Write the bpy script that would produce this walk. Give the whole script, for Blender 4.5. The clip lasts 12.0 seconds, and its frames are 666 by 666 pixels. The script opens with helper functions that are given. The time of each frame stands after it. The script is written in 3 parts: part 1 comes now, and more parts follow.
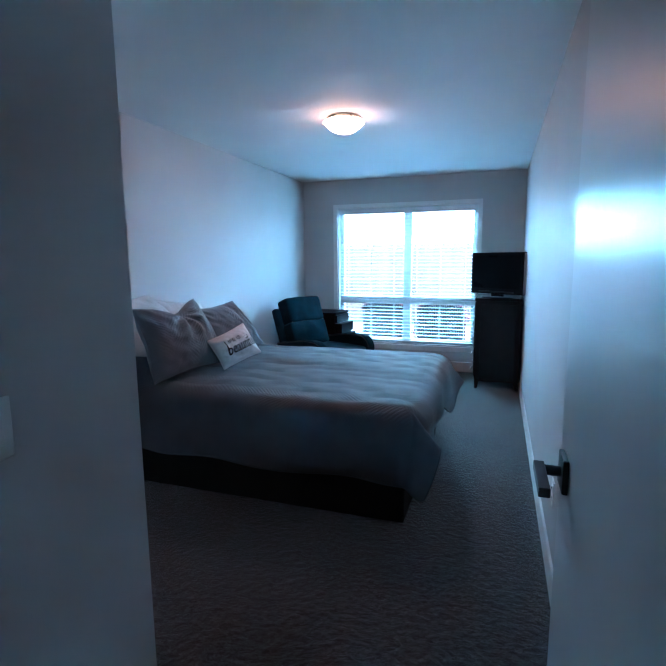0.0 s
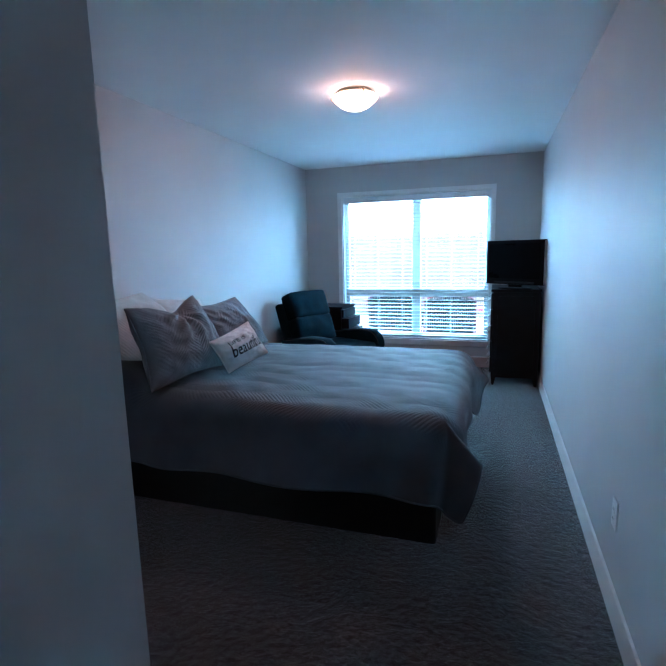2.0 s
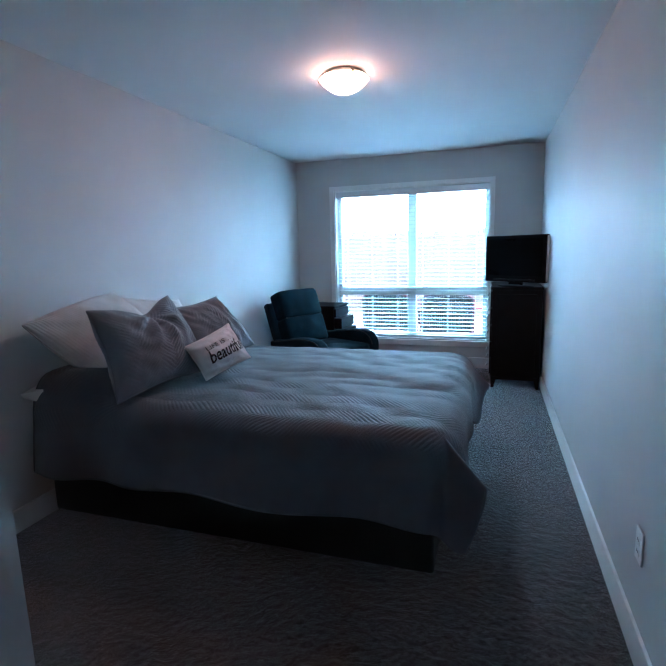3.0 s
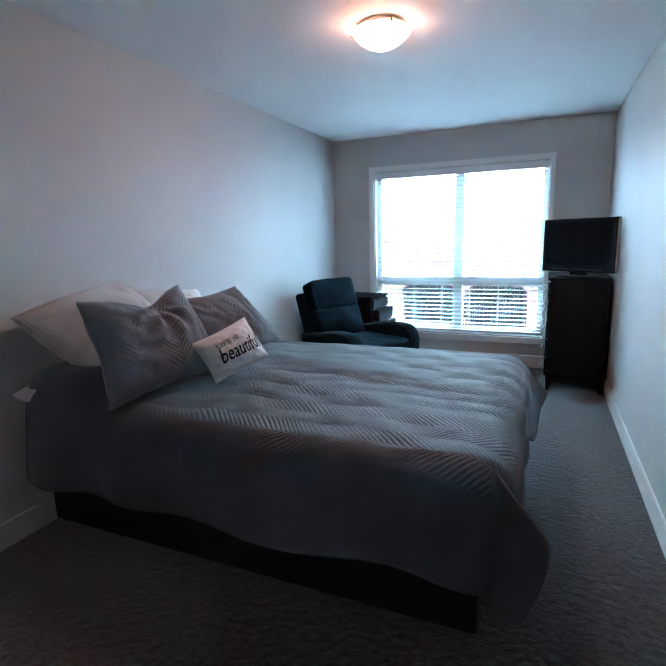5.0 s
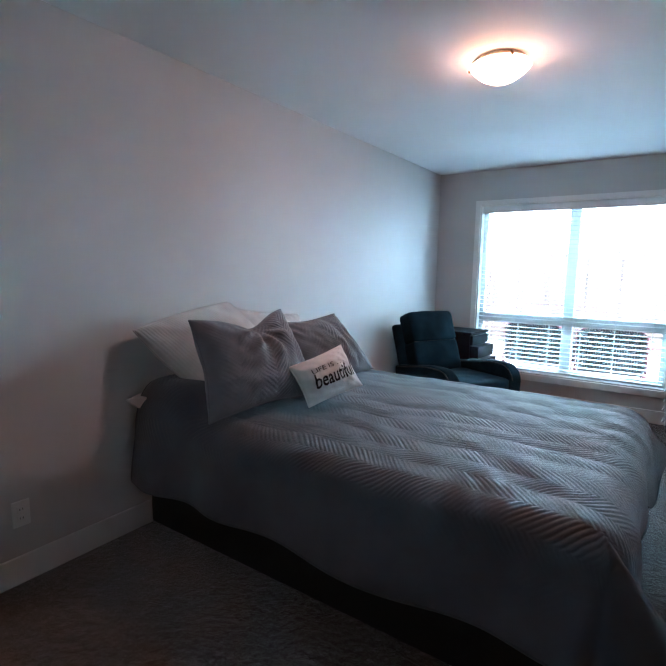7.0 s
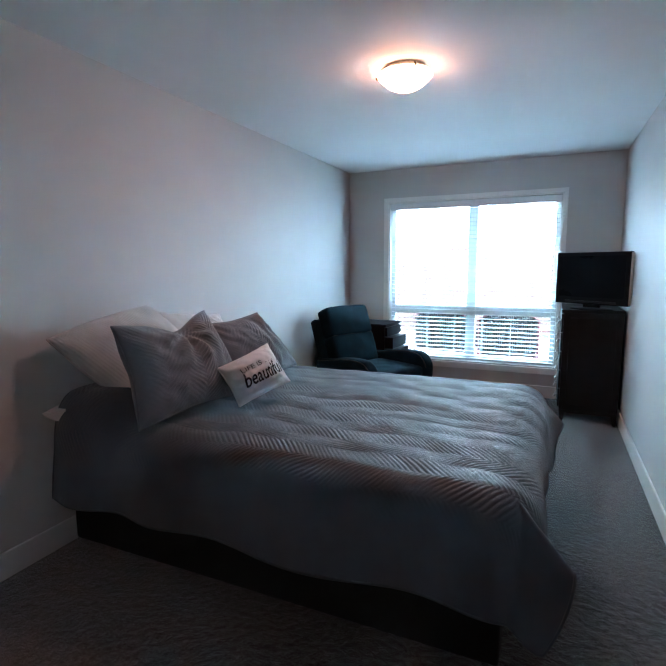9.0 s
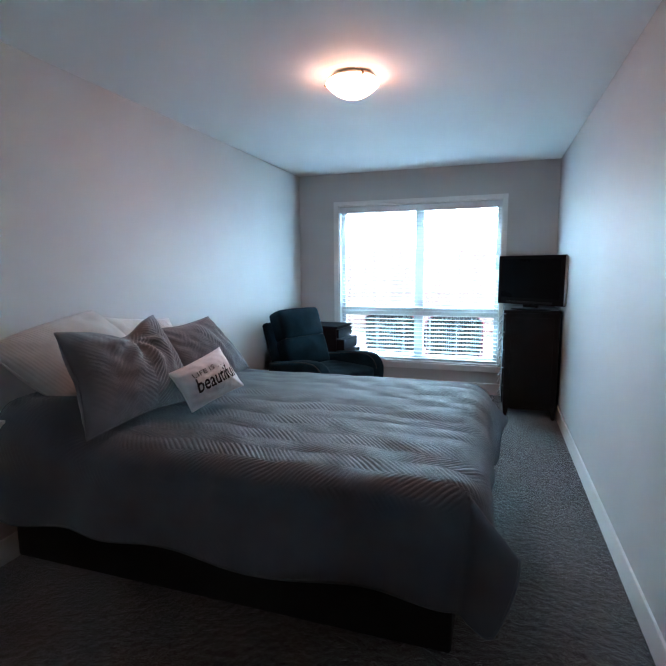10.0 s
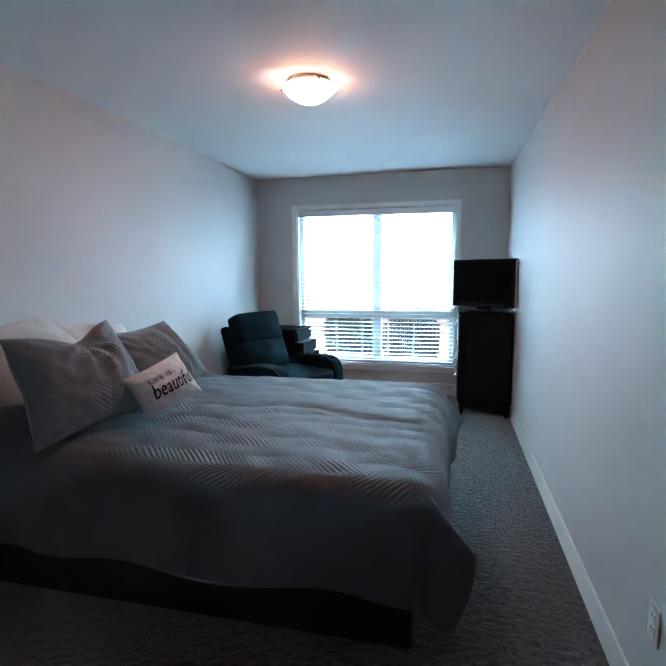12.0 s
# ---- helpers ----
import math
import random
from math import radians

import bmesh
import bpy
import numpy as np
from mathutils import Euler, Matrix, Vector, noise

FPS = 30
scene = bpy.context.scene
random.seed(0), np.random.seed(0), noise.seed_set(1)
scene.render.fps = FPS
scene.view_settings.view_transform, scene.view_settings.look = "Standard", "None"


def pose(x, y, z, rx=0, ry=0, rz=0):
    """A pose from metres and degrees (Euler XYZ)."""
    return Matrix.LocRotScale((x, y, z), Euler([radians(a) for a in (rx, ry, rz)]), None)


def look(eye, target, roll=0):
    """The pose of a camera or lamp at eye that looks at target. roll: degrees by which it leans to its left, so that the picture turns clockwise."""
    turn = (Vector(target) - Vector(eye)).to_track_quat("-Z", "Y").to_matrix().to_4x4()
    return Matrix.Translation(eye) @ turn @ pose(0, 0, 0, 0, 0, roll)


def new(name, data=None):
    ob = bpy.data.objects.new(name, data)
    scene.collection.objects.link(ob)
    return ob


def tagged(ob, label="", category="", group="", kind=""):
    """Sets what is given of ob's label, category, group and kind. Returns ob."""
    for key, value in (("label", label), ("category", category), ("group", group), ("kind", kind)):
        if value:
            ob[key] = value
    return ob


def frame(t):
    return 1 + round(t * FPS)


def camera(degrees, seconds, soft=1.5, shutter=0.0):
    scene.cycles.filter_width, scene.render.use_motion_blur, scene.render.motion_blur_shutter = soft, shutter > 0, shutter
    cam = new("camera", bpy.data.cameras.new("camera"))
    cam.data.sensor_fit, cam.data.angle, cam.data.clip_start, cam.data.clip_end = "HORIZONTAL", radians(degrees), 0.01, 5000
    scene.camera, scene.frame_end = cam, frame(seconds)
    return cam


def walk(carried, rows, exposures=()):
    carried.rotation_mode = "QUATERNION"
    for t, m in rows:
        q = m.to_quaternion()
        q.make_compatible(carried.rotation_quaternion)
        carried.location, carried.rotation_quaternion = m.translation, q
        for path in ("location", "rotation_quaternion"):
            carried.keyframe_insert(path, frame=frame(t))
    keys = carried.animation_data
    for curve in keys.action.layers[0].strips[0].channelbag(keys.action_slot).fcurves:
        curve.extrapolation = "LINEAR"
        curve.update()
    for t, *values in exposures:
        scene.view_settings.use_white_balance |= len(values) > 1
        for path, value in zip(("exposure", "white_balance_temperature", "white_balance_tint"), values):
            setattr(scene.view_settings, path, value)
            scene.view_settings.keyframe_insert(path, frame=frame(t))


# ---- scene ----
cam = camera(68.7, 12.0)
PATH = [
    (0, (0.132, -0.036, 1.426), (-0.501, 1.838, 1.126), -0.4),
    (0.5, (0.13, -0.02, 1.421), (-0.521, 1.846, 1.115), -0.7),
    (1, (0.083, 0.034, 1.413), (-0.591, 1.89, 1.094), -0.6),
    (1.5, (-0.015, 0.124, 1.412), (-0.673, 1.983, 1.083), -0.6),
    (2, (-0.065, 0.224, 1.412), (-0.688, 2.095, 1.083), -1.3),
    (2.5, (-0.088, 0.368, 1.406), (-0.695, 2.245, 1.071), -1.5),
    (3, (-0.097, 0.482, 1.397), (-0.707, 2.357, 1.059), -1.5),
    (5, (-0.154, 0.877, 1.373), (-0.928, 2.681, 0.993), -1.5),
    (5.5, (-0.162, 0.903, 1.372), (-1.076, 2.651, 1.043), -0.4),
    (6, (-0.164, 0.9, 1.378), (-1.214, 2.579, 1.093), 0.5),
    (6.5, (-0.167, 0.899, 1.375), (-1.311, 2.519, 1.116), 1.1),
    (8.5, (-0.206, 0.813, 1.389), (-1.085, 2.588, 1.112), -0.0),
    (9, (-0.197, 0.792, 1.396), (-1.002, 2.601, 1.118), -0.4),
    (9.5, (-0.194, 0.778, 1.399), (-0.898, 2.63, 1.121), -0.5),
    (10, (-0.197, 0.763, 1.403), (-0.814, 2.646, 1.132), -0.5),
    (10.5, (-0.193, 0.756, 1.404), (-0.741, 2.662, 1.145), -0.6),
    (11, (-0.198, 0.755, 1.405), (-0.693, 2.676, 1.151), -0.7),
    (11.5, (-0.189, 0.757, 1.405), (-0.661, 2.683, 1.148), -0.7),
    (12, (-0.193, 0.752, 1.406), (-0.65, 2.681, 1.146), -0.5),
]
walk(cam, [(t, look(eye, target, roll)) for t, eye, target, roll in PATH],
     exposures=[(0.0, 2.66, 4330, -3), (3.0, 2.66, 4670, 1), (5.0, 2.76, 5330, 4), (6.5, 2.82, 5500, 6), (12.0, 2.74, 5480, 4)])

# ---- world, sun, exposure ----
W = bpy.data.worlds.new("sky_world")
scene.world = W
W.use_nodes = True
_wn = W.node_tree.nodes
_sky = _wn.new("ShaderNodeTexSky")
_sky.sky_type = 'NISHITA'
_sky.sun_disc = False
_sky.sun_elevation = radians(61)
_sky.sun_rotation = radians(200)
W.node_tree.links.new(_sky.outputs[0], _wn["Background"].inputs[0])
_wn["Background"].inputs[1].default_value = 0.15
_sun = bpy.data.lights.new("sun", 'SUN')
_sun.energy, _sun.angle, _sun.color = 5.0, radians(0.5), (1.0, 0.95, 0.88)
_so = new("sun", _sun)
_so.matrix_world = look((-3, -7, 15), (0, 0, 1))

# ---- materials ----


def mat(name, color, rough=0.6, metal=0.0, spec=0.5, var=0.0, scale=6.0, bump=0.0, bscale=60.0, dist=0.004, rand=0.0,
        color2=None, fac_lo=0.35, fac_hi=0.65, detail=4.0, coat=0.0):
    """A principled material with two-scale noise in colour and a fine relief."""
    m = bpy.data.materials.new(name)
    m.use_nodes = True
    nt = m.node_tree
    nd, lk = nt.nodes, nt.links
    p = nd["Principled BSDF"]
    p.inputs["Base Color"].default_value = (*color, 1)
    p.inputs["Roughness"].default_value = rough
    p.inputs["Metallic"].default_value = metal
    p.inputs["Specular IOR Level"].default_value = spec
    p.inputs["Coat Weight"].default_value = coat
    tc = nd.new("ShaderNodeTexCoord")
    col = None
    if var > 0 or color2:
        n1 = nd.new("ShaderNodeTexNoise")
        n1.inputs["Scale"].default_value = scale
        n1.inputs["Detail"].default_value = detail
        lk.new(tc.outputs["Object"], n1.inputs["Vector"])
        mr = nd.new("ShaderNodeMapRange")
        mr.inputs[1].default_value, mr.inputs[2].default_value = fac_lo, fac_hi
        lk.new(n1.outputs[0], mr.inputs[0])
        mix = nd.new("ShaderNodeMix")
        mix.data_type = 'RGBA'
        c2 = color2 or tuple(c * (1 - var) for c in color)
        mix.inputs[6].default_value = (*color, 1)
        mix.inputs[7].default_value = (*c2, 1)
        lk.new(mr.outputs[0], mix.inputs[0])
        col = mix.outputs[2]
        r2 = nd.new("ShaderNodeMapRange")
        r2.inputs[3].default_value, r2.inputs[4].default_value = max(rough - 0.06, 0.02), min(rough + 0.08, 1)
        lk.new(n1.outputs[0], r2.inputs[0])
        lk.new(r2.outputs[0], p.inputs["Roughness"])
    if rand > 0:
        oi = nd.new("ShaderNodeObjectInfo")
        hs = nd.new("ShaderNodeHueSaturation")
        mm = nd.new("ShaderNodeMapRange")
        mm.inputs[3].default_value, mm.inputs[4].default_value = 1 - rand, 1 + rand
        lk.new(oi.outputs["Random"], mm.inputs[0])
        lk.new(mm.outputs[0], hs.inputs["Value"])
        if col:
            lk.new(col, hs.inputs["Color"])
        else:
            hs.inputs["Color"].default_value = (*color, 1)
        col = hs.outputs[0]
    if col:
        lk.new(col, p.inputs["Base Color"])
    if bump > 0:
        n2 = nd.new("ShaderNodeTexNoise")
        n2.inputs["Scale"].default_value = bscale
        n2.inputs["Detail"].default_value = 3
        lk.new(tc.outputs["Object"], n2.inputs["Vector"])
        b = nd.new("ShaderNodeBump")
        b.inputs["Strength"].default_value = bump
        b.inputs["Distance"].default_value = dist
        lk.new(n2.outputs[0], b.inputs["Height"])
        lk.new(b.outputs[0], p.inputs["Normal"])
    return m


def emit(name, color, strength):
    m = bpy.data.materials.new(name)
    m.use_nodes = True
    p = m.node_tree.nodes["Principled BSDF"]
    p.inputs["Base Color"].default_value = (0.8, 0.8, 0.78, 1)
    p.inputs["Emission Color"].default_value = (*color, 1)
    p.inputs["Emission Strength"].default_value = strength
    return m


def weave(name, color, color2, sx, sy, rough=0.9, strength=0.6, dist=0.002, uv=True, spec=0.2, sheen=0.15):
    """Cloth: crossed threads as relief and a slight two-tone."""
    m = mat(name, color, rough, var=0.15, scale=9, spec=spec)
    nd, lk = m.node_tree.nodes, m.node_tree.links
    p = nd["Principled BSDF"]
    p.inputs["Sheen Weight"].default_value = sheen
    tc = nd.new("ShaderNodeTexCoord")
    outs = []
    for k, s in ((0, sx), (1, sy)):
        w = nd.new("ShaderNodeTexWave")
        w.bands_direction = 'X' if k == 0 else 'Y'
        w.inputs["Scale"].default_value = s
        w.inputs["Distortion"].default_value = 0.6
        w.inputs["Detail Scale"].default_value = 2.0
        lk.new(tc.outputs["UV" if uv else "Object"], w.inputs["Vector"])
        outs.append(w.outputs["Fac"])
    mx = nd.new("ShaderNodeMath")
    mx.operation = 'ADD'
    lk.new(outs[0], mx.inputs[0])
    lk.new(outs[1], mx.inputs[1])
    b = nd.new("ShaderNodeBump")
    b.inputs["Strength"].default_value = strength
    b.inputs["Distance"].default_value = dist
    lk.new(mx.outputs[0], b.inputs["Height"])
    lk.new(b.outputs[0], p.inputs["Normal"])
    return m


WALL = mat("wall_paint", (0.575, 0.565, 0.555), 0.55, spec=0.28, var=0.04, scale=1.3, bump=0.25, bscale=140, dist=0.002)
CEIL = mat("ceiling_paint", (0.84, 0.84, 0.84), 0.7, var=0.03, scale=1.1, bump=0.3, bscale=90, dist=0.003)
TRIM = mat("trim_paint", (0.78, 0.78, 0.77), 0.38, var=0.04, scale=3, bump=0.08, bscale=40, dist=0.002)
DOORP = mat("door_paint", (0.58, 0.58, 0.58), 0.35, spec=0.42, var=0.04, scale=1.5, bump=0.10, bscale=150, dist=0.001)
CARPET = mat("carpet", (0.104, 0.098, 0.093), 1.0, spec=0.02, color2=(0.018, 0.017, 0.016), scale=48, detail=10, fac_lo=0.33, fac_hi=0.66,
             bump=1.0, bscale=34, dist=0.012)
for _n in CARPET.node_tree.nodes:
    if _n.type == 'TEX_NOISE':
        _n.inputs["Detail"].default_value = 10
        _n.inputs["Roughness"].default_value = 0.74
        _n.inputs["Distortion"].default_value = 0.5
CARPET.node_tree.nodes["Principled BSDF"].inputs["Sheen Weight"].default_value = 1.0
CARPET.node_tree.nodes["Principled BSDF"].inputs["Sheen Roughness"].default_value = 0.3
BLACKM = mat("black_metal", (0.025, 0.024, 0.024), 0.38, metal=0.6, var=0.2, scale=30)
NICKEL = mat("nickel", (0.50, 0.50, 0.52), 0.34, metal=1.0, var=0.1, scale=40)
BRONZE = mat("bronze", (0.30, 0.20, 0.10), 0.35, metal=1.0, var=0.2, scale=60)
PLATE = mat("switch_plastic", (0.78, 0.78, 0.76), 0.35, var=0.03, scale=20)
SLOT = mat("socket_slot", (0.02, 0.02, 0.02), 0.6)
QUILT = weave("quilt_cotton", (0.074, 0.091, 0.113), None, 260, 260, rough=0.62, strength=0.2, dist=0.001, spec=0.42, sheen=0.2)
BASEF = mat("dark_base_fabric", (0.006, 0.006, 0.007), 0.95, var=0.3, scale=80, bump=0.4, bscale=400, dist=0.001)
SHEET = mat("white_sheet", (0.74, 0.74, 0.73), 0.85, var=0.06, scale=14, bump=0.3, bscale=30, dist=0.004)
SHAM = weave("grey_sham_cotton", (0.160, 0.174, 0.198), None, 260, 260, rough=0.7, strength=0.2, dist=0.001, spec=0.35, sheen=0.3)
KNIT = weave("ribbed_knit", (0.68, 0.665, 0.655), None, 22, 60, rough=0.9, strength=0.45, dist=0.004)
CUSH = weave("white_canvas", (0.84, 0.81, 0.81), None, 120, 120, rough=0.9, strength=0.2, dist=0.001)
INK = mat("black_print", (0.015, 0.015, 0.016), 0.8)
RECL = mat("charcoal_upholstery", (0.006, 0.021, 0.031), 0.88, spec=0.1, var=0.35, scale=7, bump=0.5, bscale=260, dist=0.001)
RECLD = mat("charcoal_piping", (0.018, 0.021, 0.023), 0.7, var=0.2, scale=20)
WOOD = mat("espresso_wood", (0.007, 0.0055, 0.005), 0.55, spec=0.2, color2=(0.005, 0.004, 0.0035), scale=9, bump=0.15, bscale=60, dist=0.001)
WOOD2 = mat("black_brown_wood", (0.009, 0.009, 0.011), 0.88, spec=0.2, color2=(0.009, 0.008, 0.009), scale=12, bump=0.1, bscale=60, dist=0.001)
TVP = mat("tv_plastic", (0.005, 0.005, 0.006), 0.45, spec=0.12, var=0.2, scale=30)
TVS = mat("tv_screen", (0.003, 0.004, 0.005), 0.28, spec=0.06, var=0.1, scale=3)
SLAT = mat("blind_vinyl", (0.72, 0.74, 0.76), 0.4, var=0.03, scale=8)
VINYL = mat("window_vinyl", (0.82, 0.84, 0.85), 0.35, var=0.04, scale=5)
CORD = mat("blind_cord", (0.55, 0.55, 0.55), 0.8, var=0.1, scale=40)
OPAL = emit("opal_glass", (1.0, 0.46, 0.28), 6.7)
PAN = mat("lamp_pan", (0.80, 0.72, 0.60), 0.45, metal=0.0, var=0.05, scale=20)
FENCE = mat("fence_cedar", (0.20, 0.155, 0.14), 0.85, color2=(0.155, 0.115, 0.105), scale=4, bump=0.4, bscale=30, dist=0.004, rand=0.12)
CONC = mat("patio_concrete", (0.64, 0.63, 0.61), 0.9, var=0.15, scale=2.5, bump=0.3, bscale=80, dist=0.003)
GRASS = mat("lawn", (0.12, 0.15, 0.07), 0.95, color2=(0.08, 0.11, 0.05), scale=20, bump=1.0, bscale=120, dist=0.03)
SIDING = mat("exterior_siding", (0.5, 0.5, 0.5), 0.8, var=0.1, scale=3)
ROOFM = mat("roof_felt", (0.08, 0.08, 0.085), 0.9, var=0.2, scale=10, bump=0.4, bscale=60)
WICK = mat("dark_wicker", (0.014, 0.011, 0.011), 0.6, color2=(0.028, 0.021, 0.019), scale=60, rand=0.1)
REDM = mat("red_painted_metal", (0.20, 0.035, 0.04), 0.5, var=0.2, scale=14)
HAZE = emit("hazy_sky", (0.59, 0.86, 1.0), 7.5)

GLASS = bpy.data.materials.new("window_glass")
GLASS.use_nodes = True
_g = GLASS.node_tree.nodes["Principled BSDF"]
_g.inputs["Transmission Weight"].default_value = 1.0
_g.inputs["Roughness"].default_value = 0.0
_g.inputs["IOR"].default_value = 1.45

# ---- mesh helpers ----


def box(bm, x0, x1, y0, y1, z0, z1, bevel=0.0, seg=2, turn=None):
    """A box added to bm, its edges rounded by bevel."""
    vs = [bm.verts.new((x, y, z)) for x in (x0, x1) for y in (y0, y1) for z in (z0, z1)]
    fs = [(0, 1, 3, 2), (4, 6, 7, 5), (0, 4, 5, 1), (2, 3, 7, 6), (0, 2, 6, 4), (1, 5, 7, 3)]
    faces = [bm.faces.new([vs[i] for i in f]) for f in fs]
    if turn is not None:
        bmesh.ops.transform(bm, matrix=turn, verts=vs)
    if bevel > 0:
        es = list({e for f in faces for e in f.edges})
        bmesh.ops.bevel(bm, geom=es, offset=bevel, segments=seg, profile=0.5, affect='EDGES')
    return bm


def turned(bm, profile, n=32, cx=0.0, cy=0.0, axis="z"):
    """A body of revolution from (radius, height) pairs."""
    rings = []
    for r, h in profile:
        ring = []
        for i in range(n):
            a = 2 * math.pi * i / n
            c = (r * math.cos(a), r * math.sin(a), h)
            if axis == "x":
                c = (h, r * math.cos(a), r * math.sin(a))
            ring.append(bm.verts.new((c[0] + cx, c[1] + cy, c[2])))
        rings.append(ring)
    for a, b in zip(rings, rings[1:]):
        for i in range(n):
            bm.faces.new((a[i], a[(i + 1) % n], b[(i + 1) % n], b[i]))
    bm.faces.new(rings[0][::-1])
    bm.faces.new(rings[-1])
    return bm


def tube(bm, pts, r, n=8):
    """A round bar along a line of points."""
    pts = [Vector(p) for p in pts]
    rings = []
    for i, p in enumerate(pts):
        d = (pts[min(i + 1, len(pts) - 1)] - pts[max(i - 1, 0)]).normalized()
        s = d.cross(Vector((0, 0, 1)))
        if s.length < 1e-3:
            s = d.cross(Vector((1, 0, 0)))
        s.normalize()
        u = s.cross(d)
        rings.append([bm.verts.new(p + r * (math.cos(2 * math.pi * k / n) * s + math.sin(2 * math.pi * k / n) * u)) for k in range(n)])
    for a, b in zip(rings, rings[1:]):
        for k in range(n):
            bm.faces.new((a[k], a[(k + 1) % n], b[(k + 1) % n], b[k]))
    bm.faces.new(rings[0][::-1])
    bm.faces.new(rings[-1])
    return bm


def mesh_of(name, bm, material, smooth=False):
    bmesh.ops.recalc_face_normals(bm, faces=bm.faces[:])
    me = bpy.data.meshes.new(name)
    bm.to_mesh(me)
    bm.free()
    me.materials.append(material)
    if smooth:
        me.polygons.foreach_set("use_smooth", [True] * len(me.polygons))
    return me


def part(name, bm, material, parent, label="", smooth=False):
    """One mesh object under a thing or a part."""
    ob = new(name, mesh_of(name, bm, material, smooth))
    ob.parent = parent
    if label:
        ob["label"] = label
    return ob


def thing(name, m, label, category, group=""):
    ob = new(name)
    ob.empty_display_size = 0.1
    ob.matrix_basis = m
    return tagged(ob, label, category, group)


def structure(name, bm, material, label="", category="", smooth=False):
    ob = new(name, mesh_of(name, bm, material, smooth))
    return tagged(ob, label, category, kind="structure")


def B(*a, **k):
    return box(bmesh.new(), *a, **k)


# ---- the room: x across, y towards the window ----
XL, XR, YF, ZC = -2.385, 0.405, 6.22, 2.44
XE, YE = -0.715, 0.935          # outer corner of the entry's wall
YD = 0.23                       # inner face of the wall with the door
YW = YD - 0.115
T = 0.12

bm = bmesh.new()
box(bm, XL - T, XR + T, -1.6, YF + 0.16, -0.12, 0.0)
structure("floor", bm, CARPET, "taupe cut-pile carpet, soft and uneven", "carpet")
bm = bmesh.new()
box(bm, XL - T, XR + T, -1.6, YF + 0.16, ZC, ZC + 0.15)
structure("ceiling", bm, CEIL, "white painted ceiling with fine roller texture", "ceiling")
structure("wall_west", B(XL - T, XL, YE - T, YF + 0.16, 0, ZC), WALL, "pale grey painted wall behind the bed", "wall")
structure("wall_east", B(XR, XR + T, -1.6, YF + 0.16, 0, ZC), WALL, "pale grey satin painted wall", "wall")
bm = bmesh.new()
box(bm, XL, XE, YE - T, YE, 0, ZC, 0.0)
structure("wall_south", bm, WALL, "pale grey painted wall closing the bedroom", "wall")
bm = bmesh.new()
box(bm, XE - T, XE, YD, YE - T, 0, ZC)
structure("wall_entry", bm, WALL, "pale grey painted wall of the entry passage", "wall")

# wall with the doorway, and a plain hall behind it
DX0, DX1, DH = -0.56, 0.276, 2.04
bm = bmesh.new()
box(bm, XE - T, DX0, YW, YD, 0, ZC)
box(bm, DX1, XR, YW, YD, 0, ZC)
box(bm, DX0, DX1, YW, YD, DH, ZC)
structure("wall_doorway", bm, WALL, "pale grey painted wall round the doorway", "wall")
structure("wall_hall_west", B(-1.0, -0.9, -1.6, YW, 0, ZC), WALL, "pale grey painted hall wall", "wall")
structure("wall_hall_end", B(-0.9, XR, -1.6, -1.48, 0, ZC), WALL, "pale grey painted hall end wall", "wall")
bm = bmesh.new()
box(bm, -1.0, XE - T, YW, YD, 0, ZC)
structure("wall_hall_return", bm, WALL, "pale grey painted hall return wall", "wall")
for nm, a in (("trim", (DX0, DX0 + 0.018, YW - 0.002, YD + 0.002, 0, DH)), ("trim", (DX0 + 0.018, DX1 - 0.018, YW - 0.002, YD + 0.002, DH - 0.018, DH)),
              ("trim", (DX1 - 0.018, DX1, YW - 0.002, YD + 0.002, 0, DH))):
    structure(nm, B(*a, bevel=0.002), TRIM, "white painted door jamb", "door jamb")
for a in ((DX0 - 0.057, DX0, YD, YD + 0.014, 0, DH + 0.057), (DX0, DX1, YD, YD + 0.014, DH, DH + 0.057), (DX1, DX1 + 0.057, YD, YD + 0.014, 0, DH + 0.057)):
    structure("trim", B(*a, bevel=0.003), TRIM, "white painted door casing", "door casing")

# window wall with its opening
WX0, WX1, WZ0, WZ1 = -1.905, -0.115, 0.315, 2.085
YO = YF + 0.16
bm = bmesh.new()
box(bm, XL, WX0, YF, YO, 0, ZC)
box(bm, WX1, XR, YF, YO, 0, ZC)
box(bm, WX0, WX1, YF, YO, 0, WZ0)
box(bm, WX0, WX1, YF, YO, WZ1, ZC)
structure("wall_north", bm, WALL, "pale grey painted wall round the window", "wall")
bm = bmesh.new()
box(bm, XL - 1.6, WX0, YO, YO + 0.03, -0.15, 2.75)
box(bm, WX1, XR + 4.0, YO, YO + 0.03, -0.15, 2.75)
box(bm, WX0, WX1, YO, YO + 0.03, -0.15, WZ0)
box(bm, WX0, WX1, YO, YO + 0.03, WZ1, 2.75)
structure("facade", bm, SIDING, "grey exterior siding of the house", "siding")
structure("roof", B(XL - 1.6, XR + 4.0, -3.0, YO + 0.35, 2.75, 2.9), ROOFM, "dark flat roof with a short overhang", "roof")

# baseboards
HB, TB = 0.125, 0.013


def skirting(x0, x1, y0, y1):
    bm = bmesh.new()
    box(bm, x0, x1, y0, y1, 0.0, HB, 0.004)
    structure("baseboard", bm, TRIM, "white painted baseboard", "baseboard")


